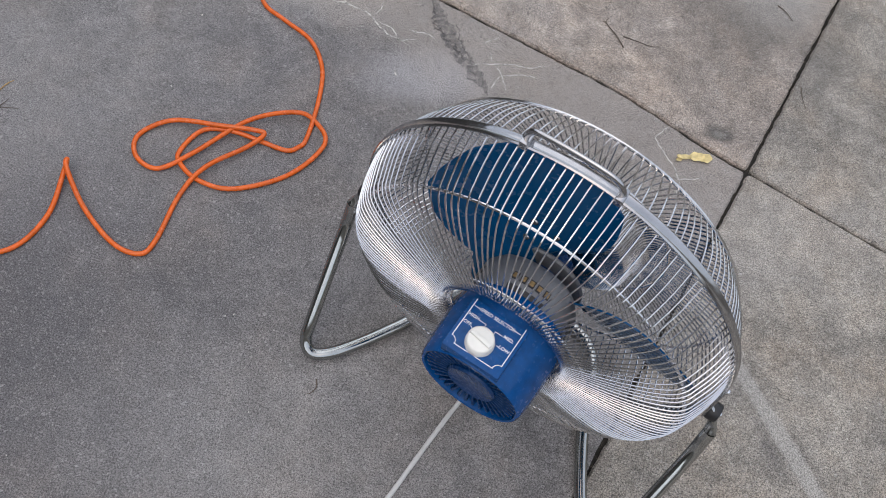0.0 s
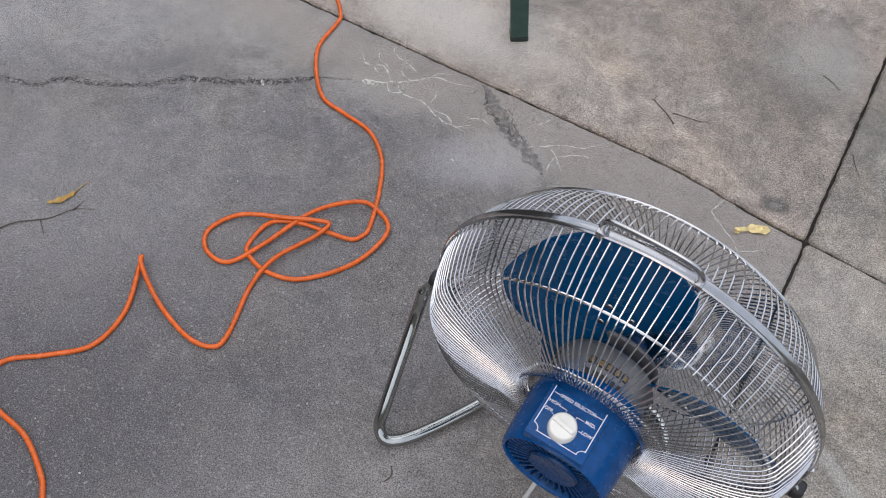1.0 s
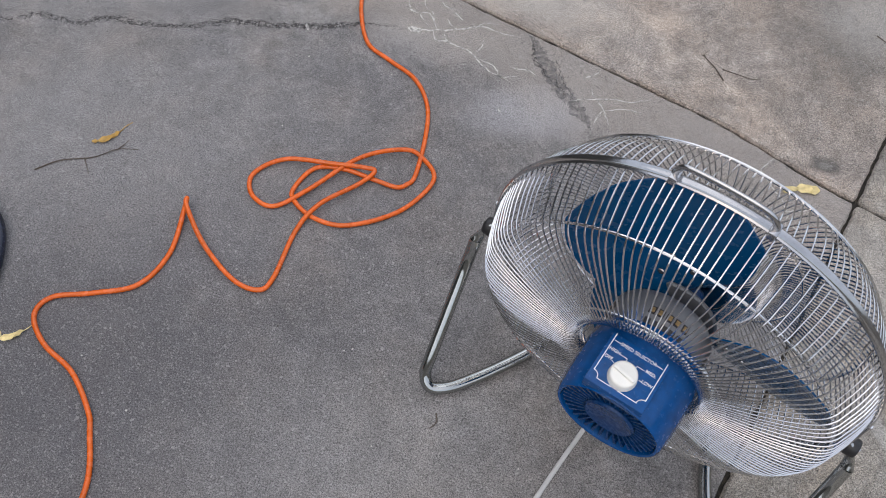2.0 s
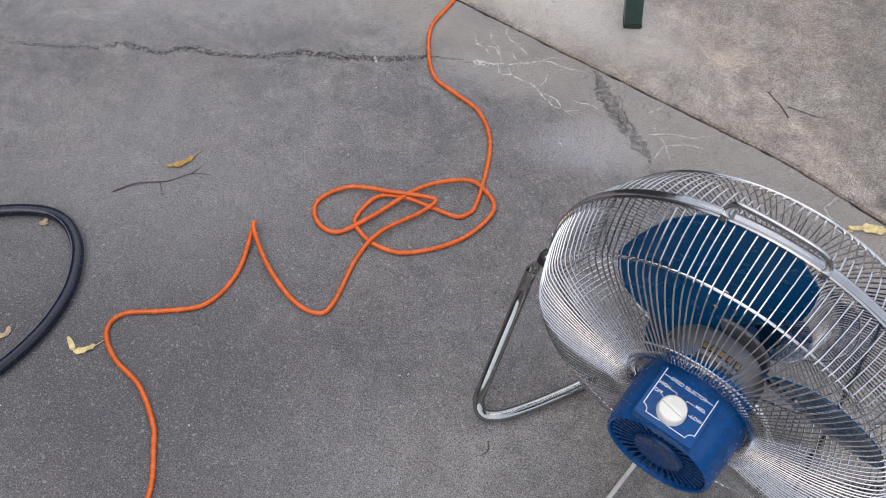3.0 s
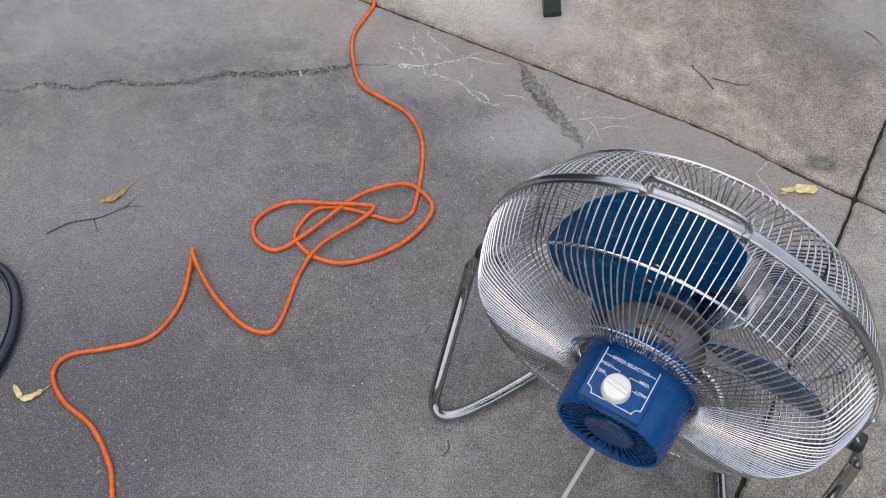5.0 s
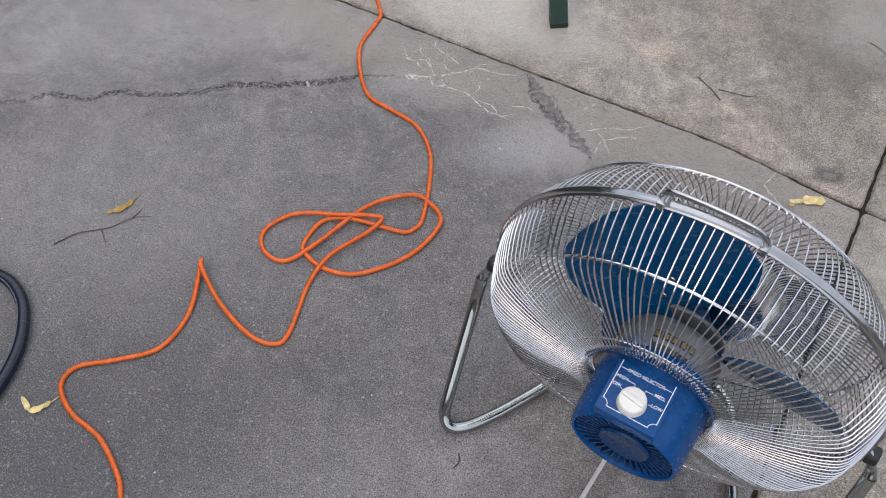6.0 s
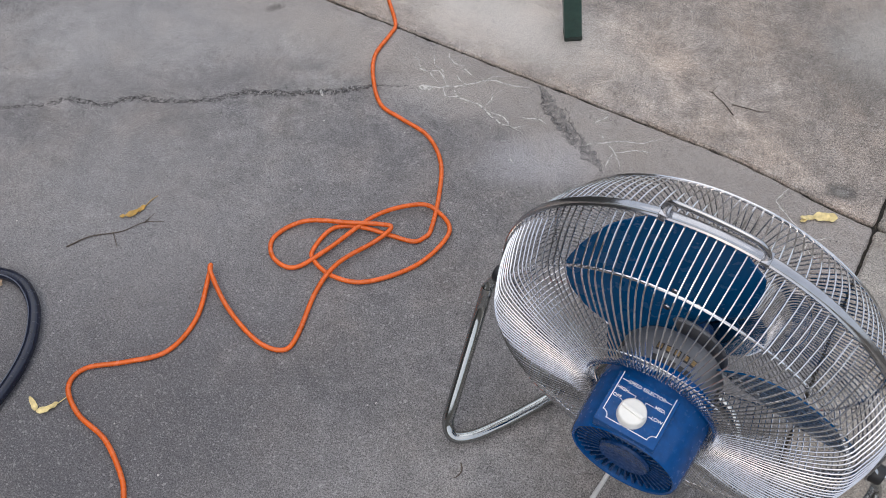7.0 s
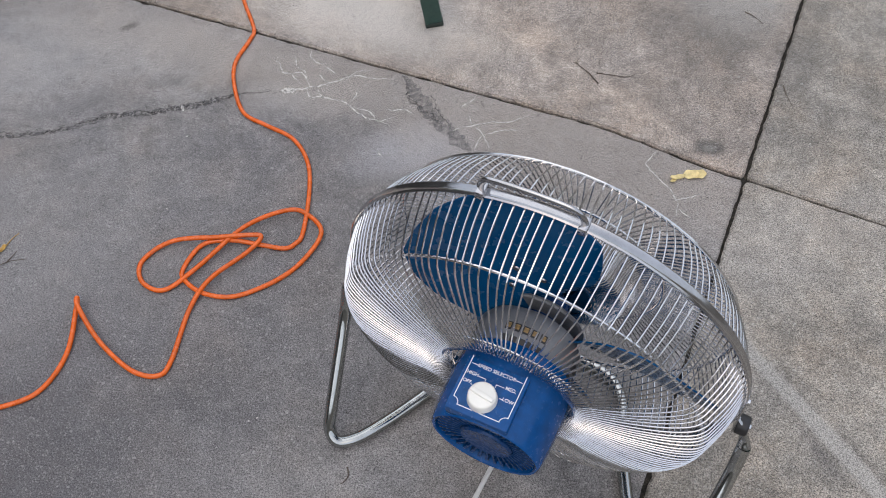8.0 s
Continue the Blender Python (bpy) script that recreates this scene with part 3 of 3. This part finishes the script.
# blades
def blade():
    """One broad pitched blade about the angle 0, thick and with rounded corners."""
    bm = bmesh.new()
    nu, nw = 18, 32
    sheets = []
    for off in (0.0013, -0.0013):
        sheet = []
        for i in range(nu + 1):
            u = i / nu
            row = []
            for j in range(nw + 1):
                w = 2 * j / nw - 1
                tip = float(np.interp(w, (-1, -0.75, -0.5, -0.15, 0.2, 0.6, 0.8, 1), (0.155, 0.190, 0.215, 0.234, 0.248, 0.241, 0.227, 0.206)))
                r = 0.028 + (tip - 0.028) * u
                wide = np.interp(r, (0.10, 0.13, 0.163, 0.208, 0.237), (1.06, 1.02, 0.90, 0.64, 0.50)) if w > 0 else np.interp(r, (0.07, 0.084, 0.129, 0.178, 0.21), (1.0, 0.95, 0.72, 0.51, 0.47))
                a = float(wide) * w
                y = 0.010 - 0.0430 * w * (0.85 + 0.15 * u) + 0.006 * (1 - w * w) * u + off
                row.append(bm.verts.new((r * math.cos(a), y, r * math.sin(a))))
            sheet.append(row)
        sheets.append(sheet)
    for sheet in sheets:
        for i in range(nu):
            for j in range(nw):
                bm.faces.new((sheet[i][j], sheet[i + 1][j], sheet[i + 1][j + 1], sheet[i][j + 1]))
    a, b = sheets
    rim = [(i, 0) for i in range(nu)] + [(nu, j) for j in range(nw)] + [(i, nw) for i in range(nu, 0, -1)] + [(0, j) for j in range(nw, 0, -1)]
    for (i, j), (k, l) in zip(rim, rim[1:] + rim[:1]):
        bm.faces.new((a[i][j], a[k][l], b[k][l], b[i][j]))
    return mesh_of("fan_blade", bm, BLUE_BLADE)


blade_mesh = blade()
for deg in (104, -20, 254):
    b = part("fan_blade", blade_mesh, BLUE_BLADE, fan, "broad blue plastic fan blade", HEAD @ Matrix.Rotation(radians(-deg), 4, "Y"))
    for rr, da in ((0.082, 0.20), (0.082, -0.22), (0.112, 0.05)):
        part("rivet", lathe([(-0.003, 0), (-0.003, 0.0052), (-0.0045, 0.0040), (-0.005, 0)], 12), CHROME_BAND, b, "", Matrix.Translation((rr * math.cos(da), 0.0125 - 0.037 * da * 1.05, rr * math.sin(da))))
part("blade_spider", lathe([(-0.012, 0), (-0.012, 0.026), (-0.009, 0.0295), (0.036, 0.0295), (0.040, 0.026), (0.040, 0)], 40), BLUE_DEEP, fan, "deep blue blade hub", HEAD)
part("blade_plate", lathe([(0.003, 0.029), (0.003, 0.057), (0.0055, 0.0600), (0.009, 0.057), (0.009, 0.029)], 48, True), MOTOR_GREY, fan, "grey steel plate that holds the blades", HEAD)

# motor
motor = part("motor", lathe([(-0.080, 0), (-0.080, 0.052), (-0.068, 0.062), (-0.056, 0.067), (-0.026, 0.068), (-0.014, 0.060), (-0.006, 0.044), (-0.004, 0)], 56), MOTOR_GREY, fan, "grey cast motor with black blocks for shaded slots and the winding", HEAD)
# black blocks on the closed casting give the shade inside the slots
slot = mesh_of("vent_slot_shade", block(-0.0042, 0.0042, -0.0052, 0.0052, -0.0012, 0.0008, 0.0006), BLACK_PLASTIC, False)
coil = mesh_of("winding", block(-0.0031, 0.0031, -0.0034, 0.0034, -0.0004, 0.0014, 0.0008), COPPER, False)
for side in (-3, 87, 177, 267):
    for k in range(-2, 3):
        turn = Matrix.Rotation(radians(90 - side + 9.6 * k), 4, "Y")
        part("vent_slot_shade", slot, BLACK_PLASTIC, motor, "", turn @ Matrix.Translation((0, -0.0455, 0.0677)))
        part("vent_slot_shade", slot, BLACK_PLASTIC, motor, "", turn @ Matrix.Translation((0, -0.0620, 0.0647)) @ Matrix.Rotation(radians(24), 4, "X"))
        if side == 87:
            part("winding", coil, COPPER, motor, "copper winding seen through the slot" if k == 0 else "", turn @ Matrix.Translation((0, -0.0455, 0.0678)))

# motor housing with its speed selector
housing = part("motor_housing", lathe([(-0.066, 0.0), (-0.066, 0.068), (-0.074, 0.0735), (-0.1, 0.075), (-0.15, 0.0732), (-0.166, 0.0717), (-0.1735, 0.0705), (-0.1758, 0.0682), (-0.1748, 0.0655), (-0.1655, 0.0637), (-0.16, 0.0622), (-0.16, 0.0)], 72), BLUE_PLASTIC, fan, "glossy blue plastic motor housing", HEAD @ Matrix.Translation((0.0045, 0, 0)))
part("end_boss", lathe([(-0.1595, 0.034), (-0.1700, 0.034), (-0.1728, 0.0317), (-0.1712, 0.0275), (-0.1700, 0.0)], 40), BLUE_DEEP, housing, "recessed round boss")
# black ring: the shade between the fins is put into its colour
part("fin_gap_shade", lathe([(-0.1602, 0.0346), (-0.1602, 0.0620), (-0.1606, 0.0620), (-0.1606, 0.0346)], 40, True), BLACK_PLASTIC, housing, "black ring for the shade between the fins")
bm = bmesh.new()
low = [bm.verts.new((x, -0.1604, r)) for x, r in ((-0.0026, 0.0632), (0.0026, 0.0632), (0.0007, 0.0350), (-0.0007, 0.0350))]
top = [bm.verts.new((x, y, r)) for x, y, r in ((-0.0020, -0.1722, 0.0630), (0.0020, -0.1722, 0.0630), (0.0005, -0.1690, 0.0350), (-0.0005, -0.1690, 0.0350))]
bm.faces.new(top)
for k in range(4):
    bm.faces.new((low[k], low[(k + 1) % 4], top[(k + 1) % 4], top[k]))
fin = mesh_of("fin", bm, BLUE_DEEP, False)
for k in range(36):
    part("fin", fin, BLUE_DEEP, housing, "", Matrix.Rotation(6.2832 * k / 36, 4, "Y"))
PX, PY0, PY1, PZ = 0.0385, -0.1742, -0.1047, 0.0770
panel = part("selector_panel", block(-0.0040 - PX, -0.0040 + PX, PY0, PY1, 0.055, PZ, 0.0014), BLUE_PLASTIC, fan, "flat blue speed selector panel with white print", HEAD)


def on_panel(u, v):
    return (-0.0040 - PX + 2 * PX * u, PY0 + (PY1 - PY0) * v)


def print_line(points, width=0.0011):
    bm = bmesh.new()
    for a, b in zip(points, points[1:]):
        a, b = Vector((*a, 0)), Vector((*b, 0))
        t = (b - a).normalized()
        s = Vector((-t.y, t.x, 0)) * width / 2
        a, b = a - t * width / 2, b + t * width / 2
        lo = [bm.verts.new(p + Vector((0, 0, PZ))) for p in (a - s, b - s, b + s, a + s)]
        hi = [bm.verts.new(p + Vector((0, 0, PZ + 0.0003))) for p in (a - s, b - s, b + s, a + s)]
        bm.faces.new(hi)
        for k in range(4):
            bm.faces.new((lo[k], lo[(k + 1) % 4], hi[(k + 1) % 4], hi[k]))
    return part("printed_line", bm, PRINT_WHITE, panel, smooth=False)


def arc(u, v, r, a0, a1, n=6):
    x, y = on_panel(u, v)
    return [(x + r * math.cos(radians(a0 + (a1 - a0) * k / n)), y + r * math.sin(radians(a0 + (a1 - a0) * k / n))) for k in range(n + 1)]


print_line([on_panel(0.06, 1.0), on_panel(0.06, 0.24)])
print_line([on_panel(0.94, 1.0), on_panel(0.94, 0.24)])
print_line(arc(0.06, 0.11, 0.0080, 90, 0))
print_line(arc(0.94, 0.11, 0.0080, 90, 180))
print_line([on_panel(0.16, 0.11), on_panel(0.40, 0.11)])
print_line([on_panel(0.52, 0.11), on_panel(0.84, 0.11)])
print_line([on_panel(0.27, 0.70), on_panel(0.39, 0.70), on_panel(0.39, 0.64)], 0.0008)
print_line([on_panel(0.69, 0.68), on_panel(0.57, 0.68), on_panel(0.57, 0.63)], 0.0008)
print_line([on_panel(0.21, 0.53), on_panel(0.25, 0.51)], 0.0008)
print_line([on_panel(0.70, 0.48), on_panel(0.74, 0.48)], 0.0008)
print_line([on_panel(0.09, 0.88), on_panel(0.19, 0.88)], 0.0008)
print_line([on_panel(0.81, 0.88), on_panel(0.91, 0.88)], 0.0008)


def lettering(word, u, v, size):
    curve = bpy.data.curves.new("lettering", "FONT")
    curve.body, curve.size, curve.extrude = word, size, 0.00015
    curve.align_x, curve.align_y, curve.offset = "CENTER", "CENTER", 0.00008
    tmp = new("lettering_source", curve)
    me = bpy.data.meshes.new_from_object(tmp)
    bpy.data.objects.remove(tmp)
    me.materials.clear()
    me.materials.append(PRINT_WHITE)
    x, y = on_panel(u, v)
    part("lettering", me, PRINT_WHITE, panel, "white printed words", Matrix.Translation((x, y, PZ + 0.0002)))


lettering("SPEED SELECTOR", 0.50, 0.88, 0.0062)
lettering("HIGH", 0.17, 0.71, 0.0060)
lettering("OFF", 0.14, 0.55, 0.0060)
lettering("MED.", 0.80, 0.69, 0.0060)
lettering("LOW", 0.83, 0.49, 0.0060)
DIAL = HEAD @ Matrix.Translation((*on_panel(0.47, 0.36), PZ)) @ Matrix.Rotation(radians(90), 4, "X")
dial = part("selector_knob", lathe([(0.0, 0), (0.0, 0.0176), (0.0015, 0.0178), (0.004, 0.0172), (0.011, 0.0166), (0.0125, 0.0155), (0.0130, 0.0140), (0.0125, 0.0)], 40), KNOB_WHITE, fan, "round off-white selector knob", DIAL)
part("knob_grip", block(-0.0148, 0.0148, 0.0118, 0.0158, -0.0028, 0.0028, 0.0012), KNOB_WHITE, dial, "", Matrix.Rotation(radians(-10), 4, "Y"))

# mains lead of the fan, down from the housing to the paving
lead = smooth_line([(-0.016, -0.120, HUB_Z - 0.068), (-0.018, -0.124, HUB_Z - 0.11), (-0.020, -0.104, 0.12), (-0.021, -0.074, 0.03), (-0.0215, -0.082, 0.0040), (-0.0235, -0.125, 0.0030), (-0.0250, -0.185, 0.0030), (-0.0262, -0.270, 0.0030), (-0.0300, -0.40, 0.0030), (-0.05, -0.56, 0.0030)], 10)
part("mains_lead", tube(lead, 0.0030, 10, flat=lambda u: (1.25, 0.8)), CORD_GREY, fan, "flat grey mains lead")

# ---- orange extension cord ----
CORD_A = [(-1.0244, 0.3753), (-0.9707, 0.2811), (-0.9319, 0.2123), (-0.9312, 0.1787), (-0.9418, 0.1083), (-0.9218, 0.0410), (-0.8833, -0.0224), (-0.8324, -0.0471), (-0.7687, -0.0754), (-0.7252, -0.1299), (-0.7042, -0.2027), (-0.6936, -0.2883), (-0.7003, -0.3116), (-0.7168, -0.3255), (-0.7610, -0.3235)]
CORD_B = [(-0.8147, -0.3237), (-0.8641, -0.3383), (-0.8825, -0.3892), (-0.8723, -0.4141), (-0.8270, -0.4357), (-0.7665, -0.4291), (-0.6928, -0.3692), (-0.6589, -0.2908), (-0.6935, -0.2481), (-0.7315, -0.2479), (-0.7979, -0.2948), (-0.8564, -0.3866), (-0.9009, -0.4378), (-0.9459, -0.4271), (-0.9608, -0.3862), (-0.9194, -0.3403)]
CORD_C = [(-0.8371, -0.3240), (-0.7793, -0.3121), (-0.7612, -0.3142), (-0.7799, -0.3466), (-0.8262, -0.4112), (-0.8453, -0.4717), (-0.8433, -0.5650), (-0.8560, -0.5964), (-0.9039, -0.5931), (-0.9753, -0.5505), (-1.0300, -0.4985)]
CORD_D = [(-1.0370, -0.4830), (-1.0355, -0.4990), (-1.0215, -0.5824), (-1.0409, -0.6538), (-1.0996, -0.6922), (-1.1566, -0.7213), (-1.1659, -0.7590), (-1.1265, -0.7971), (-1.0633, -0.8240), (-1.0115, -0.8681), (-0.9886, -0.9008), (-0.9521, -0.9785), (-0.9512, -1.0858), (-0.9950, -1.1919)]
CORD_R = 0.0043
LIFT = {13: 0.2, 15: 0.9, 16: 0.3, 22: 1.0, 24: 1.7, 25: 1.9, 26: 1.0, 30: 1.0, 31: 2.3, 32: 2.5, 33: 2.3, 34: 1.2, 35: 1.9, 40: 0.6, 41: 3.0, 42: 3.6, 43: 1.6}
cord_line = [(x, y, CORD_R * (1.0 + LIFT.get(i, 0.0) * 1.05)) for i, (x, y) in enumerate(CORD_A + CORD_B + CORD_C + CORD_D)]
cord = part("extension_cord", tube(smooth_line(cord_line, 8), CORD_R, 10), CORD_ORANGE)
tagged(cord, "loosely looped bright orange extension cord lying on the concrete", "cord")

# ---- dark hose ----
HOSE = [(-1.7368, -0.8405), (-1.6243, -0.7416), (-1.5322, -0.6723), (-1.4594, -0.6237), (-1.3975, -0.6004), (-1.3509, -0.6036), (-1.3106, -0.6297), (-1.2839, -0.6658), (-1.2630, -0.7208), (-1.2589, -0.7902), (-1.2741, -0.8636), (-1.3034, -0.9282), (-1.3685, -1.0223)]
HOSE_R = 0.0108
hose_line = smooth_line([(x, y, HOSE_R) for x, y in HOSE], 10)
hose = part("garden_hose", tube(hose_line, HOSE_R, 16), HOSE_DARK)
tagged(hose, "dark blue-black rubber hose curling on the concrete", "hose")
stripe = []
for i, p in enumerate(hose_line):
    t = (hose_line[min(i + 1, len(hose_line) - 1)] - hose_line[max(i - 1, 0)]).normalized()
    s = Vector((t.y, -t.x, 0))
    stripe.append(p + s * HOSE_R * 0.62 + Vector((0, 0, HOSE_R * 0.785)))
part("stripe", tube(stripe, 0.0011, 6), HOSE_PALE, hose, "pale moulded stripe")

# ---- green steel post ----
post = new("metal_post")
post.matrix_basis = Matrix.Translation((-0.5583, 0.2852, 0)) @ Matrix.Rotation(radians(17.6), 4, "Z") @ Matrix.Rotation(radians(-6.5), 4, "Y")
tagged(post, "square green painted steel leg standing on the concrete", "post")
part("shaft", block(-0.0185, 0.0185, -0.0185, 0.0185, 0.010, 0.72, 0.003), POST_GREEN, post)
part("foot_cap", block(-0.0192, 0.0192, -0.0192, 0.0192, -0.001, 0.0105, 0.003), POST_FOOT, post, "dark foot cap")


# ---- leaves and twigs ----
def lobe(bm, x, y, z, length, width, heading, curl, thick=0.0007):
    """One cupped, pointed lobe of a dry leaf."""
    n, w = 8, 4
    c, s = math.cos(radians(heading)), math.sin(radians(heading))
    sheets = []
    for off in (0.0, thick):
        rows = []
        for i in range(n + 1):
            u = i / n
            half_w = width / 2 * math.sin(math.pi * min(0.97, 0.06 + 0.90 * u)) ** 0.75
            row = []
            for j in range(w + 1):
                v = 2 * j / w - 1
                a, b = u * length, v * half_w * (1 + 0.12 * math.sin(9 * u + x * 90))
                h = curl * (u - 0.35) ** 2 * length * 1.3 + 0.30 * half_w * v * v + 0.0008 * math.sin(13 * u + 4 * v)
                row.append(bm.verts.new((x + a * c - b * s, y + a * s + b * c, z + h + off)))
            rows.append(row)
        sheets.append(rows)
    for rows in sheets:
        for i in range(n):
            for j in range(w):
                bm.faces.new((rows[i][j], rows[i + 1][j], rows[i + 1][j + 1], rows[i][j + 1]))
    a, b = sheets
    rim = [(i, 0) for i in range(n)] + [(n, j) for j in range(w)] + [(i, w) for i in range(n, 0, -1)] + [(0, j) for j in range(w, 0, -1)]
    for (i, j), (k, l) in zip(rim, rim[1:] + rim[:1]):
        bm.faces.new((a[i][j], a[k][l], b[k][l], b[i][j]))


def dry_leaf(x, y, turn, lobes, stem, material, label):
    root = new("dry_leaf")
    root.matrix_basis = pose(x, y, 0.0006, 0, 0, turn)
    tagged(root, label, "leaf", group="fallen leaves")
    for lx, ly, length, width, heading, curl in lobes:
        bm = bmesh.new()
        lobe(bm, lx, ly, 0.0006, length, width, heading, curl)
        part("blade", bm, material, root)
    if stem:
        part("stem", tube(smooth_line([(*p, 0.0012) for p in stem], 6), lambda u: 0.0010 - 0.0005 * u, 6), material, root)
    return root


dry_leaf(-0.029, -0.066, 8, [(-0.006, 0.000, 0.028, 0.021, 4, 0.3), (0.010, 0.002, 0.025, 0.021, -4, 0.4), (-0.002, 0.000, 0.030, 0.011, 196, 0.4), (-0.018, -0.005, 0.018, 0.008, 222, 0.5)], None, LEAF_YELLOW, "pale yellow dry leaf near the paving joint")
dry_leaf(-1.2330, -0.4053, 44, [(-0.018, 0.0, 0.028, 0.013, -6, 0.4), (0.004, 0.000, 0.018, 0.010, 10, 0.6), (-0.018, 0.001, 0.010, 0.008, 170, 0.2)], [(0.018, 0.003), (0.036, 0.014), (0.05, 0.018)], LEAF_OCHRE, "ochre dry leaf beside a thin twig")
dry_leaf(-1.1926, -0.8059, 20, [(-0.004, -0.004, 0.024, 0.010, 118, 0.8), (-0.004, -0.005, 0.026, 0.012, 8, 0.5), (0.012, -0.001, 0.020, 0.009, 24, 0.5)], [(0.024, 0.004), (0.036, 0.014), (0.043, 0.021)], LEAF_YELLOW, "pale yellow curled leaf touching the orange cord")
dry_leaf(-1.3178, -0.8296, 30, [(-0.012, 0.0, 0.018, 0.010, -10, 0.4), (0.002, -0.004, 0.018, 0.010, 60, 0.7)], None, LEAF_BUFF, "small buff leaf inside the hose loop")
dry_leaf(-1.3891, -0.6185, 10, [(-0.008, 0.0, 0.018, 0.010, 0, 0.4), (0.0, 0.0, 0.012, 0.008, 80, 0.5)], None, LEAF_BUFF, "small brown leaf against the hose")


def twig(branches, r, label):
    root = new("twig")
    tagged(root, label, "twig", group="fallen twigs")
    root.matrix_basis = Matrix.Translation((*branches[0][0], 0))
    ox, oy = branches[0][0]
    for k, pts in enumerate(branches):
        line = smooth_line([(x - ox, y - oy, r + 0.0015 * (i % 2)) for i, (x, y) in enumerate(pts)], 8)
        part("stem" if k == 0 else "side_stem", tube(line, lambda u: r * (1 - 0.65 * u) * (0.8 if k else 1), 6), TWIG_BARK, root)
    return root


twig([[(-1.3158, -0.5106), (-1.2847, -0.4786), (-1.2362, -0.4514), (-1.2055, -0.4221), (-1.1719, -0.4088)], [(-1.2055, -0.4221), (-1.1956, -0.3964)], [(-1.2496, -0.4578), (-1.2249, -0.4872)]], 0.0014, "thin dark twig lying beside the ochre leaf")
twig([[(-0.2041, 0.1465), (-0.2263, 0.1721), (-0.2504, 0.1976), (-0.2434, 0.2162)], [(-0.2504, 0.1976), (-0.2591, 0.1961)]], 0.0014, "short dark twig on the warm slab")
twig([[(-0.2106, 0.1751), (-0.1768, 0.1706), (-0.1489, 0.1710), (-0.1320, 0.1813)]], 0.0011, "thin curved twig on the warm slab")
twig([[(-0.5165, -0.6993), (-0.5119, -0.7118), (-0.5170, -0.7229), (-0.5225, -0.7271)]], 0.0012, "tiny curved twig on the grey slab")
twig([[(0.15, 0.185), (0.155, 0.156), (0.166, 0.13)]], 0.0011, "thin twig beside the wide joint")
twig([[(0.08, 0.388), (0.097, 0.375), (0.115, 0.356)]], 0.0012, "short dark twig lying on the stained warm slab")
